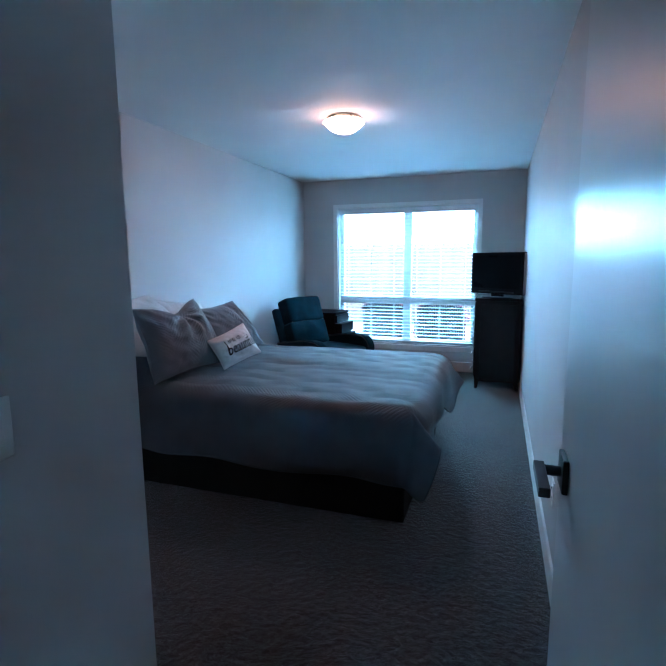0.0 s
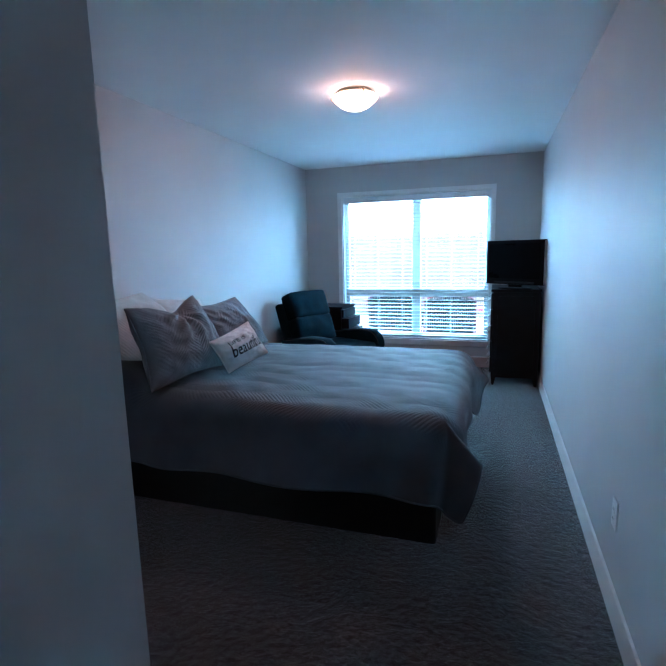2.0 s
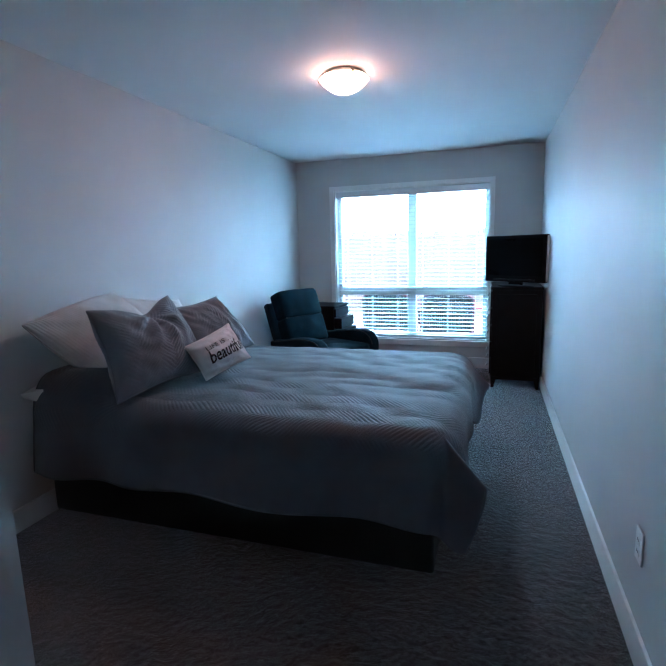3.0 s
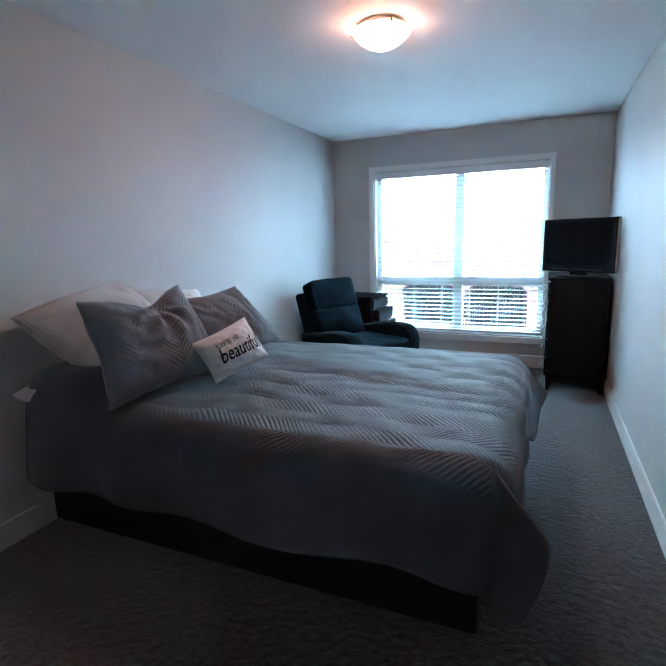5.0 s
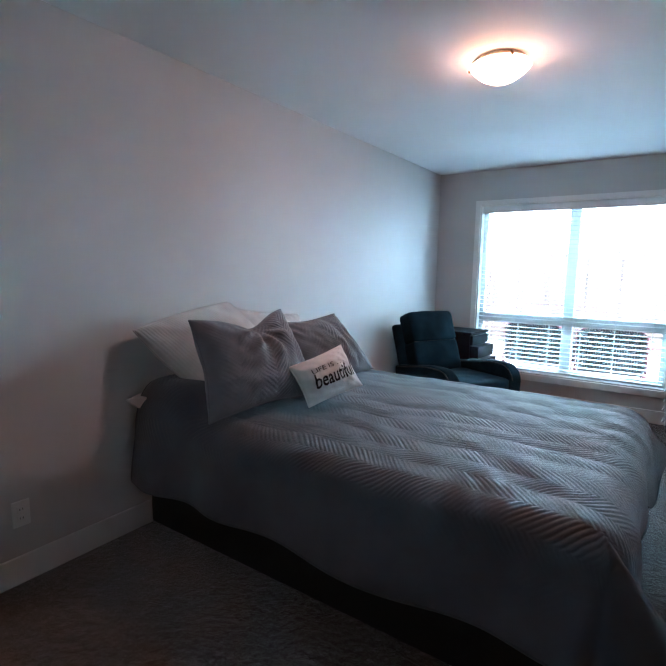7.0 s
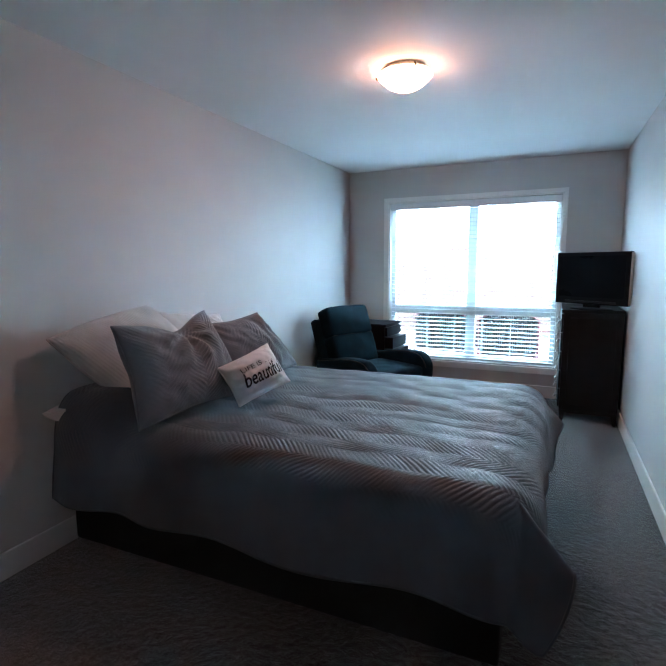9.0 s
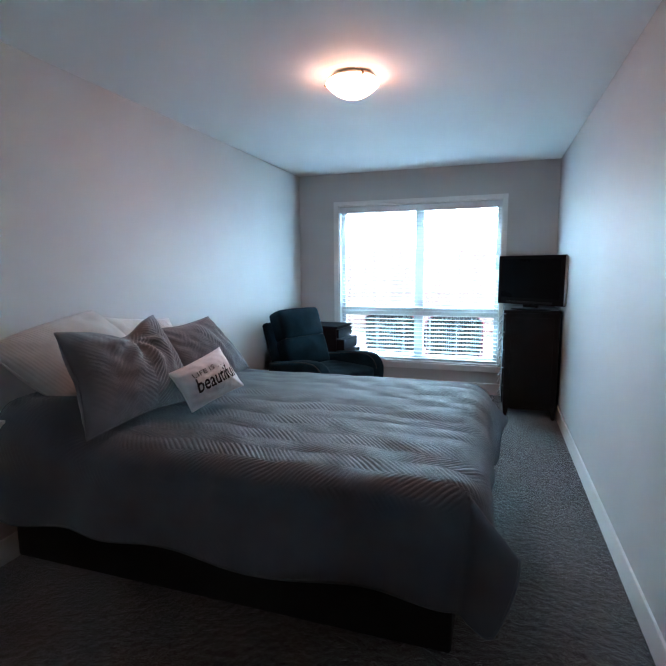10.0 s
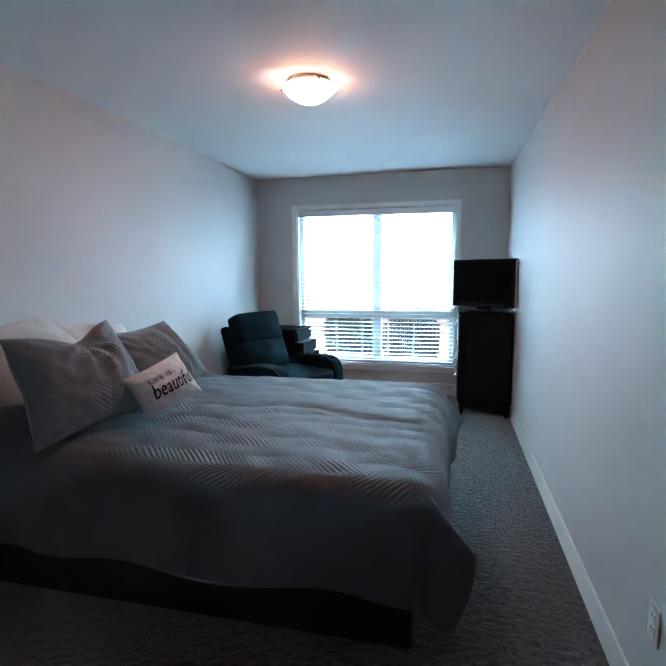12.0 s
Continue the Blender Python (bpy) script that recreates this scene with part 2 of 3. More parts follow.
skirting(XR - TB, XR, YD + 0.014, YF)
skirting(XL, XL + TB, YE, YF)
skirting(XL + TB, XR - TB, YF - TB, YF)
skirting(XL + TB, XE, YE, YE + TB)
skirting(XE, XE + TB, YD + 0.014, YE + TB)

# ---- window: casing, frame, panes ----
win = tagged(new("window_1"), "wide white vinyl window with two upper and two lower panes", "window", kind="structure")
win.matrix_basis = pose(0, YF, 0)
CW = 0.055
for nm, a in (("side_casing", (WX0 - CW, WX0, -0.018, 0, WZ0, WZ1)), ("side_casing", (WX1, WX1 + CW - 0.015, -0.018, 0, WZ0, WZ1)),
              ("head_casing", (WX0 - CW, WX1 + CW - 0.015, -0.019, 0, WZ1, WZ1 + CW - 0.012)), ("window_sill", (WX0 - CW, WX1 + CW, -0.022, 0, WZ0 - 0.065, WZ0))):
    part(nm, B(*a, bevel=0.003), TRIM, win)
for nm, a in (("jamb_liner", (WX0, WX0 + 0.012, 0, 0.16, WZ0 + 0.012, WZ1 - 0.012)), ("jamb_liner", (WX1 - 0.012, WX1, 0, 0.16, WZ0 + 0.012, WZ1 - 0.012)),
              ("jamb_liner", (WX0, WX1, 0, 0.16, WZ1 - 0.012, WZ1)), ("sill_board", (WX0, WX1, 0, 0.16, WZ0, WZ0 + 0.012))):
    part(nm, B(*a), TRIM, win)
MX0, MX1, RZ0, RZ1 = -1.035, -0.935, 0.835, 0.945
fx0, fx1, fz0, fz1 = WX0 + 0.012, WX1 - 0.012, WZ0 + 0.012, WZ1 - 0.012
FY0, FY1 = 0.085, 0.15
for nm, a in (("window_frame", (fx0, fx0 + 0.05, FY0, FY1, fz0, fz1)), ("window_frame", (fx1 - 0.05, fx1, FY0, FY1, fz0, fz1)),
              ("window_frame", (fx0 + 0.05, fx1 - 0.05, FY0, FY1, fz0, fz0 + 0.05)), ("window_frame", (fx0 + 0.05, fx1 - 0.05, FY0, FY1, fz1 - 0.05, fz1)),
              ("mullion", (MX0, MX1, FY0 - 0.004, FY1, fz0 + 0.05, fz1 - 0.05)), ("transom", (fx0 + 0.05, MX0, FY0, FY1, RZ0, RZ1)),
              ("transom", (MX1, fx1 - 0.05, FY0, FY1, RZ0, RZ1))):
    part(nm, B(*a, bevel=0.004), VINYL, win)
for a in ((fx0 + 0.05, MX0, RZ1, fz1 - 0.05), (MX1, fx1 - 0.05, RZ1, fz1 - 0.05), (fx0 + 0.05, MX0, fz0 + 0.05, RZ0), (MX1, fx1 - 0.05, fz0 + 0.05, RZ0)):
    ob = part("pane", B(a[0], a[1], 0.115, 0.119, a[2], a[3]), GLASS, win, "clear window pane")
    ob.visible_shadow = False
part("sash_latch", B(-0.86, -0.80, 0.070, 0.085, RZ1 - 0.02, RZ1 - 0.005, bevel=0.003), BLACKM, win, "small dark sash latch")

# ---- blind ----
blind = thing("window_blind", pose(0, YF + 0.042, 0), "white two-inch horizontal blind, lowered with slats open", "window blind")
part("valance", B(fx0 + 0.004, fx1 - 0.004, -0.034, -0.026, 1.995, 2.066, bevel=0.003), SLAT, blind)
part("headrail", B(fx0 + 0.01, fx1 - 0.01, -0.024, 0.024, 2.02, 2.066), SLAT, blind)
bm = bmesh.new()
sx0, sx1 = fx0 + 0.012, fx1 - 0.012
n = 6
for i in range(n):
    ya, yb = -0.025 + 0.05 * i / n, -0.025 + 0.05 * (i + 1) / n
    za, zb = 0.003 * (1 - (ya / 0.025) ** 2), 0.003 * (1 - (yb / 0.025) ** 2)
    v = [bm.verts.new(c) for c in ((sx0, ya, za), (sx1, ya, za), (sx1, yb, zb), (sx0, yb, zb), (sx0, ya, za - 0.0028), (sx1, ya, za - 0.0028),
                                   (sx1, yb, zb - 0.0028), (sx0, yb, zb - 0.0028))]
    bm.faces.new((v[0], v[1], v[2], v[3]))
    bm.faces.new((v[7], v[6], v[5], v[4]))
    bm.faces.new((v[0], v[3], v[7], v[4]))
    bm.faces.new((v[1], v[5], v[6], v[2]))
    if i == 0:
        bm.faces.new((v[0], v[4], v[5], v[1]))
    if i == n - 1:
        bm.faces.new((v[3], v[2], v[6], v[7]))
slat_mesh = mesh_of("slat", bm, SLAT)
PITCH, Z_LOW = 0.0452, 0.372
for i in range(36):
    o = new("slat", slat_mesh)
    o.parent = blind
    o.matrix_basis = pose(0, 0, Z_LOW + 0.022 + PITCH * i, 2 + 1.2 * math.sin(i * 2.1), 0, 0.05 * math.sin(i * 1.3))
part("bottom_rail", B(sx0, sx1, -0.026, 0.026, Z_LOW - 0.028, Z_LOW - 0.008, bevel=0.004), SLAT, blind)
for x in (-1.76, -1.455, -1.15, -0.855, -0.56, -0.255):
    bm = bmesh.new()
    for y in (-0.027, 0.027):
        tube(bm, [(x, y, Z_LOW - 0.01), (x, y, 2.02)], 0.0016, 5)
    part("ladder_cord", bm, SLAT, blind)
for x, zz in ((-1.815, 1.24), (-1.79, 1.19)):
    bm = bmesh.new()
    tube(bm, [(x, -0.032, zz), (x + 0.004, -0.034, 1.6), (x + 0.003, -0.03, 2.0)], 0.0015, 5)
    cord = part("pull_cord", bm, CORD, blind)
    bm = bmesh.new()
    turned(bm, [(0.003, zz), (0.007, zz - 0.012), (0.009, zz - 0.04), (0.006, zz - 0.048)], 10, x, -0.032)
    part("tassel", bm, PLATE, cord, "small cord tassel", True)

# ---- door ----
door = tagged(new("door_1"), "flat white satin door standing open against the wall", "door", kind="structure")
door.matrix_basis = pose(DX1 + 0.003, YD + 0.018, 0, 0, 0, 0.4)
LEAF = 0.80
part("door_leaf", B(0, 0.035, 0, LEAF, 0.012, 2.03, bevel=0.0025), DOORP, door)
for z in (0.22, 1.02, 1.82):
    bm = bmesh.new()
    turned(bm, [(0.006, z - 0.045), (0.006, z + 0.045)], 10, -0.007, -0.006)
    part("hinge", bm, BLACKM, door, "dark door hinge")
for sgn, fx in ((-1, 0.0), (1, 0.035)):
    zc, yc = 1.012, LEAF - 0.087
    rose = part("rose", B(min(fx, fx + sgn * 0.011), max(fx, fx + sgn * 0.011), yc - 0.034, yc + 0.034, zc - 0.034, zc + 0.034, bevel=0.0025), BLACKM, door, "square black rose")
    bm = bmesh.new()
    tube(bm, [(fx + sgn * 0.010, yc, zc), (fx + sgn * (0.044 if sgn < 0 else 0.042), yc, zc)], 0.0105, 14)
    part("neck", bm, BLACKM, rose, "", True)
    a, b = fx + sgn * (0.040 if sgn < 0 else 0.040), fx + sgn * (0.054 if sgn < 0 else 0.052)
    part("lever", B(min(a, b) - (0.006 if sgn < 0 else 0), max(a, b), yc - 0.118, yc + 0.010, zc - 0.004, zc + 0.014, bevel=0.002), BLACKM, rose, "flat black lever")
part("latch_plate", B(0.006, 0.029, LEAF - 0.0005, LEAF + 0.0015, 0.96, 1.02), NICKEL, door)

# ---- wall plates ----


def plate(m, label, switch):
    o = thing("light_switch" if switch else "wall_outlet", m, label, "light switch" if switch else "wall outlet")
    part("cover_plate", B(0, 0.006, -0.036, 0.036, -0.058, 0.058, bevel=0.0025), PLATE, o)
    if switch:
        part("rocker", B(0.006, 0.010, -0.016, 0.016, -0.033, 0.033, bevel=0.0015), PLATE, o)
    else:
        for z in (-0.02, 0.02):
            r = part("receptacle", B(0.006, 0.0085, -0.016, 0.016, z - 0.014, z + 0.014, bevel=0.001), PLATE, o)
            for y in (-0.006, 0.006):
                part("slot", B(0.0085, 0.0092, y - 0.001, y + 0.001, z - 0.004, z + 0.005), SLOT, r)
    return o


plate(pose(XR, 2.205, 0.393, 0, 0, 180), "white duplex outlet on the pale wall by the baseboard", False)
plate(pose(XL, 1.77, 0.312), "white duplex outlet on the wall beside the bed", False)
plate(pose(XE, 0.560, 1.125), "white rocker light switch beside the entry door", True)

# ---- ceiling lamp ----
lamp = thing("ceiling_lamp", pose(-0.97, 3.51, ZC), "flush ceiling lamp with a glowing opal glass bowl", "ceiling light")
part("pan", turned(bmesh.new(), [(0.112, 0.0), (0.116, -0.004), (0.128, -0.018), (0.140, -0.027), (0.142, -0.031)], 48), PAN, lamp, "brass-toned lamp pan", True)
prof = [(0.138, -0.0315), (0.144, -0.033), (0.148, -0.038), (0.145, -0.044), (0.134, -0.056), (0.115, -0.074), (0.090, -0.092), (0.059, -0.107), (0.026, -0.115), (0.004, -0.116)]
part("bowl", turned(bmesh.new(), prof, 48), OPAL, lamp, "white opal glass bowl, lit", True)
for a in (186, 66, -54):
    c, s = math.cos(radians(a)), math.sin(radians(a))
    bm = bmesh.new()
    tube(bm, [(0.133 * c, 0.133 * s, -0.016), (0.147 * c, 0.147 * s, -0.024), (0.153 * c, 0.153 * s, -0.036), (0.147 * c, 0.147 * s, -0.046)], 0.004, 8)
    clip = part("clip", bm, BRONZE, lamp, "small bronze clip", True)
    bm = bmesh.new()
    bmesh.ops.create_uvsphere(bm, u_segments=12, v_segments=8, radius=0.008, matrix=Matrix.Translation((0.154 * c, 0.154 * s, -0.037)))
    part("clip_knob", bm, BRONZE, clip, "", True)

# ---- bed ----
BX0, BX1, BY0, BY1, BZ = -2.36, -0.315, 2.41, 3.82, 0.676
bed = thing("bed", pose(0, 0, 0), "queen bed on a dark upholstered base against the wall", "bed")
part("base", B(BX0, BX1 + 0.02, BY0 - 0.02, BY1 - 0.02, 0.015, 0.36, bevel=0.012), BASEF, bed, "dark fabric bed base")
part("mattress", B(BX0 - 0.005, BX1 - 0.01, BY0 + 0.01, BY1 - 0.01, 0.36, BZ - 0.012, bevel=0.05, seg=4), SHEET, bed, "mattress in a white sheet", True)
for x in (BX0 + 0.1, BX1 - 0.15):
    for y in (BY0 + 0.15, BY1 - 0.15):
        bm = bmesh.new()
        turned(bm, [(0.022, 0.0), (0.03, 0.015)], 12, x, y)
        part("foot", bm, BLACKM, bed)


def hang(s, r, lean):
    """How far out and how far down cloth lies that goes s beyond an edge rounded by r, then falls, leaning out."""
    turn = np.pi / 2 - lean
    arc = np.clip(s, 0, r * turn)
    rest = np.clip(s - r * turn, 0, None)
    return r * np.sin(arc / r) + rest * np.sin(lean), r * (1 - np.cos(arc / r)) + rest * np.cos(lean)


def make_quilt():
    """A quilt over the bed: stitched herringbone ridges, hanging sides and flared corners."""
    A, NB, FB, RE = 0.31, 0.45, 0.40, 0.14
    p = np.arange(BX0 + 0.06, BX1 + A, 0.0038)
    q = np.arange(BY0 - NB, BY1 + FB + 0.003, 0.0034)
    P, Q = np.meshgrid(p, q, indexing="ij")
    # the flat cloth's hem and a slightly crooked lie
    a = np.clip(P - BX1, 0, None) * (1 + 0.38 * np.exp(-((Q - 3.45) / 0.17) ** 2))
    bn = np.clip(BY0 - Q, 0, None)
    bf = np.clip(Q - BY1, 0, None)
    b = bn + bf
    sgn = np.where(bn > 0, -1.0, 1.0)
    phi = np.arctan2(b, a)
    # the near corner stands out in a stiff fold, the far end of the foot in a second one
    lobe = np.where(bf > 0, np.abs(np.sin(2 * phi)) ** 3, np.exp(-((phi - 0.72) / 0.22) ** 2) * (b > 0) * (a > 0))
    rise = np.clip((Q - 3.40) / 0.36, 0, 1) ** 1.5
    flap = np.where(Q < 3.76, rise, np.exp(-((Q - 3.76) / 0.07) ** 2)) * (a > 0) * np.cos(phi) ** 2
    r = np.hypot(a, b) * (1 - np.where(bf > 0, 0.04, 0.18) * lobe)
    lean = 0.03 + 0.12 * np.sin(phi) + 0.05 * np.sin(P * 5.1 + 0.6) * np.sin(phi) + 0.035 * np.sin(Q * 6.3) + lobe * np.where(bf > 0, 0.05, 0.90) + 0.74 * flap
    out, drop = hang(r, RE, np.clip(lean, 0, 1.2))
    wav = np.clip(r - 0.08, 0, None)
    out = out + wav * (0.06 * np.sin(P * 11 + 1.3 * np.sin(P * 3)) * np.sin(phi) ** 2 + 0.05 * np.sin(Q * 13 + 0.5) * np.cos(phi) ** 2) * (1 - lobe) * (1 - flap)
    X = np.where(a > 0, BX1, P) + out * np.cos(phi) * (r > 0)
    Y = np.where(bn > 0, BY0, np.where(bf > 0, BY1, Q)) + sgn * out * np.sin(phi) * (r > 0)
    Z = BZ - drop
    top = np.clip(1 - r / 0.12, 0, 1)
    # loft of the filling, and soft long wrinkles
    Z = Z + top * (0.005 * np.sin(P * 2.3 + 0.4) * np.sin(Q * 3.1) + 0.0012 * np.sin(Q * 11 + 2.0 * np.sin(P * 1.9)) + 0.0012 * np.sin(P * 13 + Q * 5))
    Z = Z + 0.0015 * np.exp(-((P + 0.55 + 0.25 * (Q - 3.2)) / 0.035) ** 2) * top * (Q > 2.9)
    # the cloth rises over a pillow end by the wall
    hump = np.exp(-((P + 2.16) / 0.20) ** 4) * np.exp(-((Q - 2.50) / 0.24) ** 4)
    Z = Z + 0.145 * hump
    Y = Y - 0.02 * hump * (bn > 0)
    # uneven puffs where the filling has shifted
    Z = Z + top * (0.0016 * np.sin(P * 17 + 2.2 * np.sin(Q * 9)) * np.sin(Q * 23 + 1.7 * np.sin(P * 7)) + 0.0014 * np.sin(P * 31 + Q * 13 + 2 * np.sin(Q * 5)))
    # herringbone: wavering strips along the bed, fine ridges that turn back at each strip's edge
    wid = 0.108
    qq = Q + 0.022 * np.sin(P * 3.1 + 0.8) + 0.012 * np.sin(P * 8.7 + Q * 4.0) + 0.005 * np.sin(P * 19)
    k = np.floor(qq / wid)
    f = qq / wid - k
    tri = np.where(k % 2 == 0, f, 1 - f)
    slant = P + tri * wid * 0.80 + 0.010 * np.sin(P * 9 + k * 2.4) + 0.005 * np.sin(P * 23 + Q * 17)
    ridge = np.abs(np.sin(np.pi * slant / 0.0225)) ** 0.7
    patch = 0.5 + 0.5 * np.sin(P * 8.3 + k * 2.3 + 1.9 * np.sin(Q * 6.1 + P * 3.7))
    strong = np.where(k % 2 == 0, 1.0, 0.85) * (0.22 + 0.78 * patch)
    lift = 0.0050 * (ridge - 0.7) * strong * (0.12 + 0.88 * np.clip(1 - r / 0.26, 0, 1)) + 0.0012 * np.sin(np.pi * f) * top
    tilt = np.clip(r / RE, 0, np.pi / 2)
    nx, ny, nz = np.cos(phi) * np.sin(tilt) * (r > 0), sgn * np.sin(phi) * np.sin(tilt) * (r > 0), np.cos(tilt)
    X, Y, Z = X + lift * nx, Y + lift * ny, Z + lift * nz
    nu, nv = P.shape
    co = np.stack([X, Y, Z], -1).reshape(-1, 3)
    # the underside, a little inside
    ins = np.stack([X - 0.011 * nx, Y - 0.011 * ny, Z - 0.011 * nz], -1).reshape(-1, 3)
    i = np.arange(nu * nv).reshape(nu, nv)
    cells = lambda g: np.stack([g[:-1, :-1], g[1:, :-1], g[1:, 1:], g[:-1, 1:]], -1).reshape(-1, 4)
    m = nu * nv
    quads = cells(i)
    rows, cols = np.unique(np.r_[np.arange(0, nu, 8), nu - 1]), np.unique(np.r_[np.arange(0, nv, 8), nv - 1])
    under = cells(i[np.ix_(rows, cols)])[:, ::-1] + m
    border = np.concatenate([i[:, 0], i[-1, 1:], i[-2::-1, -1], i[0, -2:0:-1]])
    nb = np.roll(border, -1)
    rim = np.stack([border, border + m, nb + m, nb], -1)
    faces = np.concatenate([quads, under, rim])
    used = np.unique(faces)
    new_id = np.zeros(2 * m, int)
    new_id[used] = np.arange(len(used))
    faces = new_id[faces]
    me = bpy.data.meshes.new("quilt")
    me.vertices.add(len(used))
    me.vertices.foreach_set("co", np.concatenate([co, ins])[used].ravel())
    me.loops.add(faces.size)
    me.loops.foreach_set("vertex_index", faces.ravel())
    me.polygons.add(len(faces))
    me.polygons.foreach_set("loop_start", np.arange(0, faces.size, 4))
    me.update(calc_edges=True)
    me.validate()
    uv = me.uv_layers.new(name="cloth")
    uvs = np.concatenate([np.stack([P, Q], -1).reshape(-1, 2)] * 2)[used]
    idx = np.empty(len(me.loops), int)
    me.loops.foreach_get("vertex_index", idx)
    uv.data.foreach_set("uv", uvs[idx].ravel())
    me.polygons.foreach_set("use_smooth", [True] * len(me.polygons))
    me.materials.append(QUILT)
    o = thing("quilt", pose(0, 0, 0), "grey herringbone-stitched quilt draped over the bed", "quilt")
    cloth = new("stitched_cloth", me)
    cloth.parent = o
    hem = [tuple(co[v]) for v in border[::6]]
    part("bound_hem", tube(bmesh.new(), hem + hem[:1], 0.0045, 6), QUILT, o, "", True)
    return o


make_quilt()

# the white corner of the sheet that peeps out by the wall
bm = bmesh.new()
for (x, y, z) in ((-2.352, 2.262, 0.712), (-2.345, 2.40, 0.745), (-2.24, 2.30, 0.735), (-2.352, 2.275, 0.690), (-2.345, 2.40, 0.66), (-2.24, 2.305, 0.655)):
    bm.verts.new((x, y, z))
bm.verts.ensure_lookup_table()
V = bm.verts
for f in ((0, 1, 2), (5, 4, 3), (0, 2, 5, 3), (1, 4, 5, 2), (0, 3, 4, 1)):
    bm.faces.new([V[i] for i in f])
tagged(new("pillowcase_corner", mesh_of("pillowcase_corner", bm, SHEET)), "white pillowcase corner peeping out beside the quilt", "pillowcase")


def pillow_shape(tl, tr, br, bl, thick, k=0.10, sag=0.0, chop=0.0, seed=0.0, face=None, ear=2.0, ridges=0.0):
    """Front and back point functions of a stuffed pillow between four corners; k pulls the edges in, chop dents the top."""
    tl, tr, br, bl = (Vector(c) for c in (tl, tr, br, bl))
    nrm = ((tr - tl) + (br - bl)).cross((tl - bl) + (tr - br)).normalized()
    if face is not None and nrm.dot(Vector(face)) < 0:
        nrm = -nrm

    def at(u, v, sign, lift=0.0):
        uu = u * (1 - k * (1 - abs(v) ** ear))
        vv = v * (1 - k * (1 - abs(u) ** ear))
        if chop:
            vv -= chop * math.exp(-((u - 0.12) / 0.45) ** 2) * max(v, 0) ** 1.5
        vv -= sag * (1 - v * v) * 0.3
        s, t = (uu + 1) / 2, (vv + 1) / 2
        c = (bl * (1 - s) + br * s) * (1 - t) + (tl * (1 - s) + tr * s) * t
        body = max((1 - u ** 2) * (1 - v ** 2), 0.0)
        h = thick * (0.5 * body ** 0.42 + 0.14 * body)
        if chop:
            h *= 1 - 0.45 * math.exp(-((u - 0.12) / 0.30) ** 2) * max(v, 0)
        w = noise.noise(Vector((u * 2.4 + seed, v * 2.4, sign * 3 + seed))) * 0.014 + noise.noise(Vector((u * 6 + seed, v * 5 - seed, 1.7))) * 0.007
        w += 0.006 * math.sin(14 * (u * 0.8 + v) + 3 * math.sin(3 * u + seed)) * abs(u * v) ** 0.8
        if chop:
            ang = math.atan2(v - 0.85, u - 0.12)
            near = math.exp(-((u - 0.12) ** 2 + (v - 0.5) ** 2) / 0.4) * min(1, ((u - 0.12) ** 2 + (v - 0.85) ** 2) * 6)
            w += 0.017 * math.sin(ang * 9 + 2 * u + seed) * near
        if ridges:
            fade = 0.25 + 0.75 / (1 + math.exp(-14 * (u + 0.05)))
            px, py = u * 0.31 + 0.02 * noise.noise(Vector((u * 2, v * 2, seed))), v * 0.24
            k2 = math.floor(px / 0.10)
            side = 1 if k2 % 2 else -1
            f2 = px / 0.10 - k2
            w += ridges * fade * abs(math.sin(math.pi * (py + side * (f2 - 0.5) * 0.10) / 0.025)) * (0.4 + 0.6 * math.sin(math.pi * f2))
        return c + nrm * (sign * (h + w * body ** 0.4 + lift))

    return at, nrm


def pillow(name, corners, thick, material, label, k=0.10, sag=0.0, chop=0.0, seed=0.0, N=44, piping=None, category="pillow", group="", ear=2.0, ridges=0.0):
    at, nrm = pillow_shape(*corners, thick, k, sag, chop, seed, face=(1, -0.3, 0.3), ear=ear, ridges=ridges)
    base = sum((Vector(c) for c in corners), Vector()) / 4
    base.z = min(c[2] for c in corners)
    o = thing(name, Matrix.Translation(base), label, category, group)
    bm = bmesh.new()
    uv = bm.loops.layers.uv.new("cloth")
    wid = (Vector(corners[1]) - Vector(corners[0])).length
    hei = (Vector(corners[0]) - Vector(corners[3])).length
    grid = {}
    for sign in (1, -1):
        for i in range(N + 1):
            for j in range(N + 1):
                u, v = math.sin((i / N - 0.5) * math.pi), math.sin((j / N - 0.5) * math.pi)
                rim = i in (0, N) or j in (0, N)
                if sign < 0 and rim:
                    grid[sign, i, j] = grid[1, i, j]
                else:
                    grid[sign, i, j] = bm.verts.new(at(u, v, sign) - base)
    for sign in (1, -1):
        for i in range(N):
            for j in range(N):
                ids = [(i, j), (i + 1, j), (i + 1, j + 1), (i, j + 1)]
                if sign < 0:
                    ids.reverse()
                f = bm.faces.new([grid[sign, a, b] for a, b in ids])
                for lp, (a, b) in zip(f.loops, ids):
                    lp[uv].uv = (math.sin((a / N - 0.5) * math.pi) * wid / 2, math.sin((b / N - 0.5) * math.pi) * hei / 2)
    part("cushion_body", bm, material, o, "", True)
    if piping:
        edge = [at(math.sin((i / N - 0.5) * math.pi), s, 1) - base for s, rng in ((1, range(0, N + 1)),) for i in rng]
        edge += [at(1, math.sin((j / N - 0.5) * math.pi), 1) - base for j in range(N - 1, -1, -1)]
        edge += [at(math.sin((i / N - 0.5) * math.pi), -1, 1) - base for i in range(N - 1, -1, -1)]
        edge += [at(-1, math.sin((j / N - 0.5) * math.pi), 1) - base for j in range(1, N)]
        part("edge_seam", tube(bmesh.new(), edge + edge[:1], 0.004, 6), piping, o, "", True)
    return o, at, base


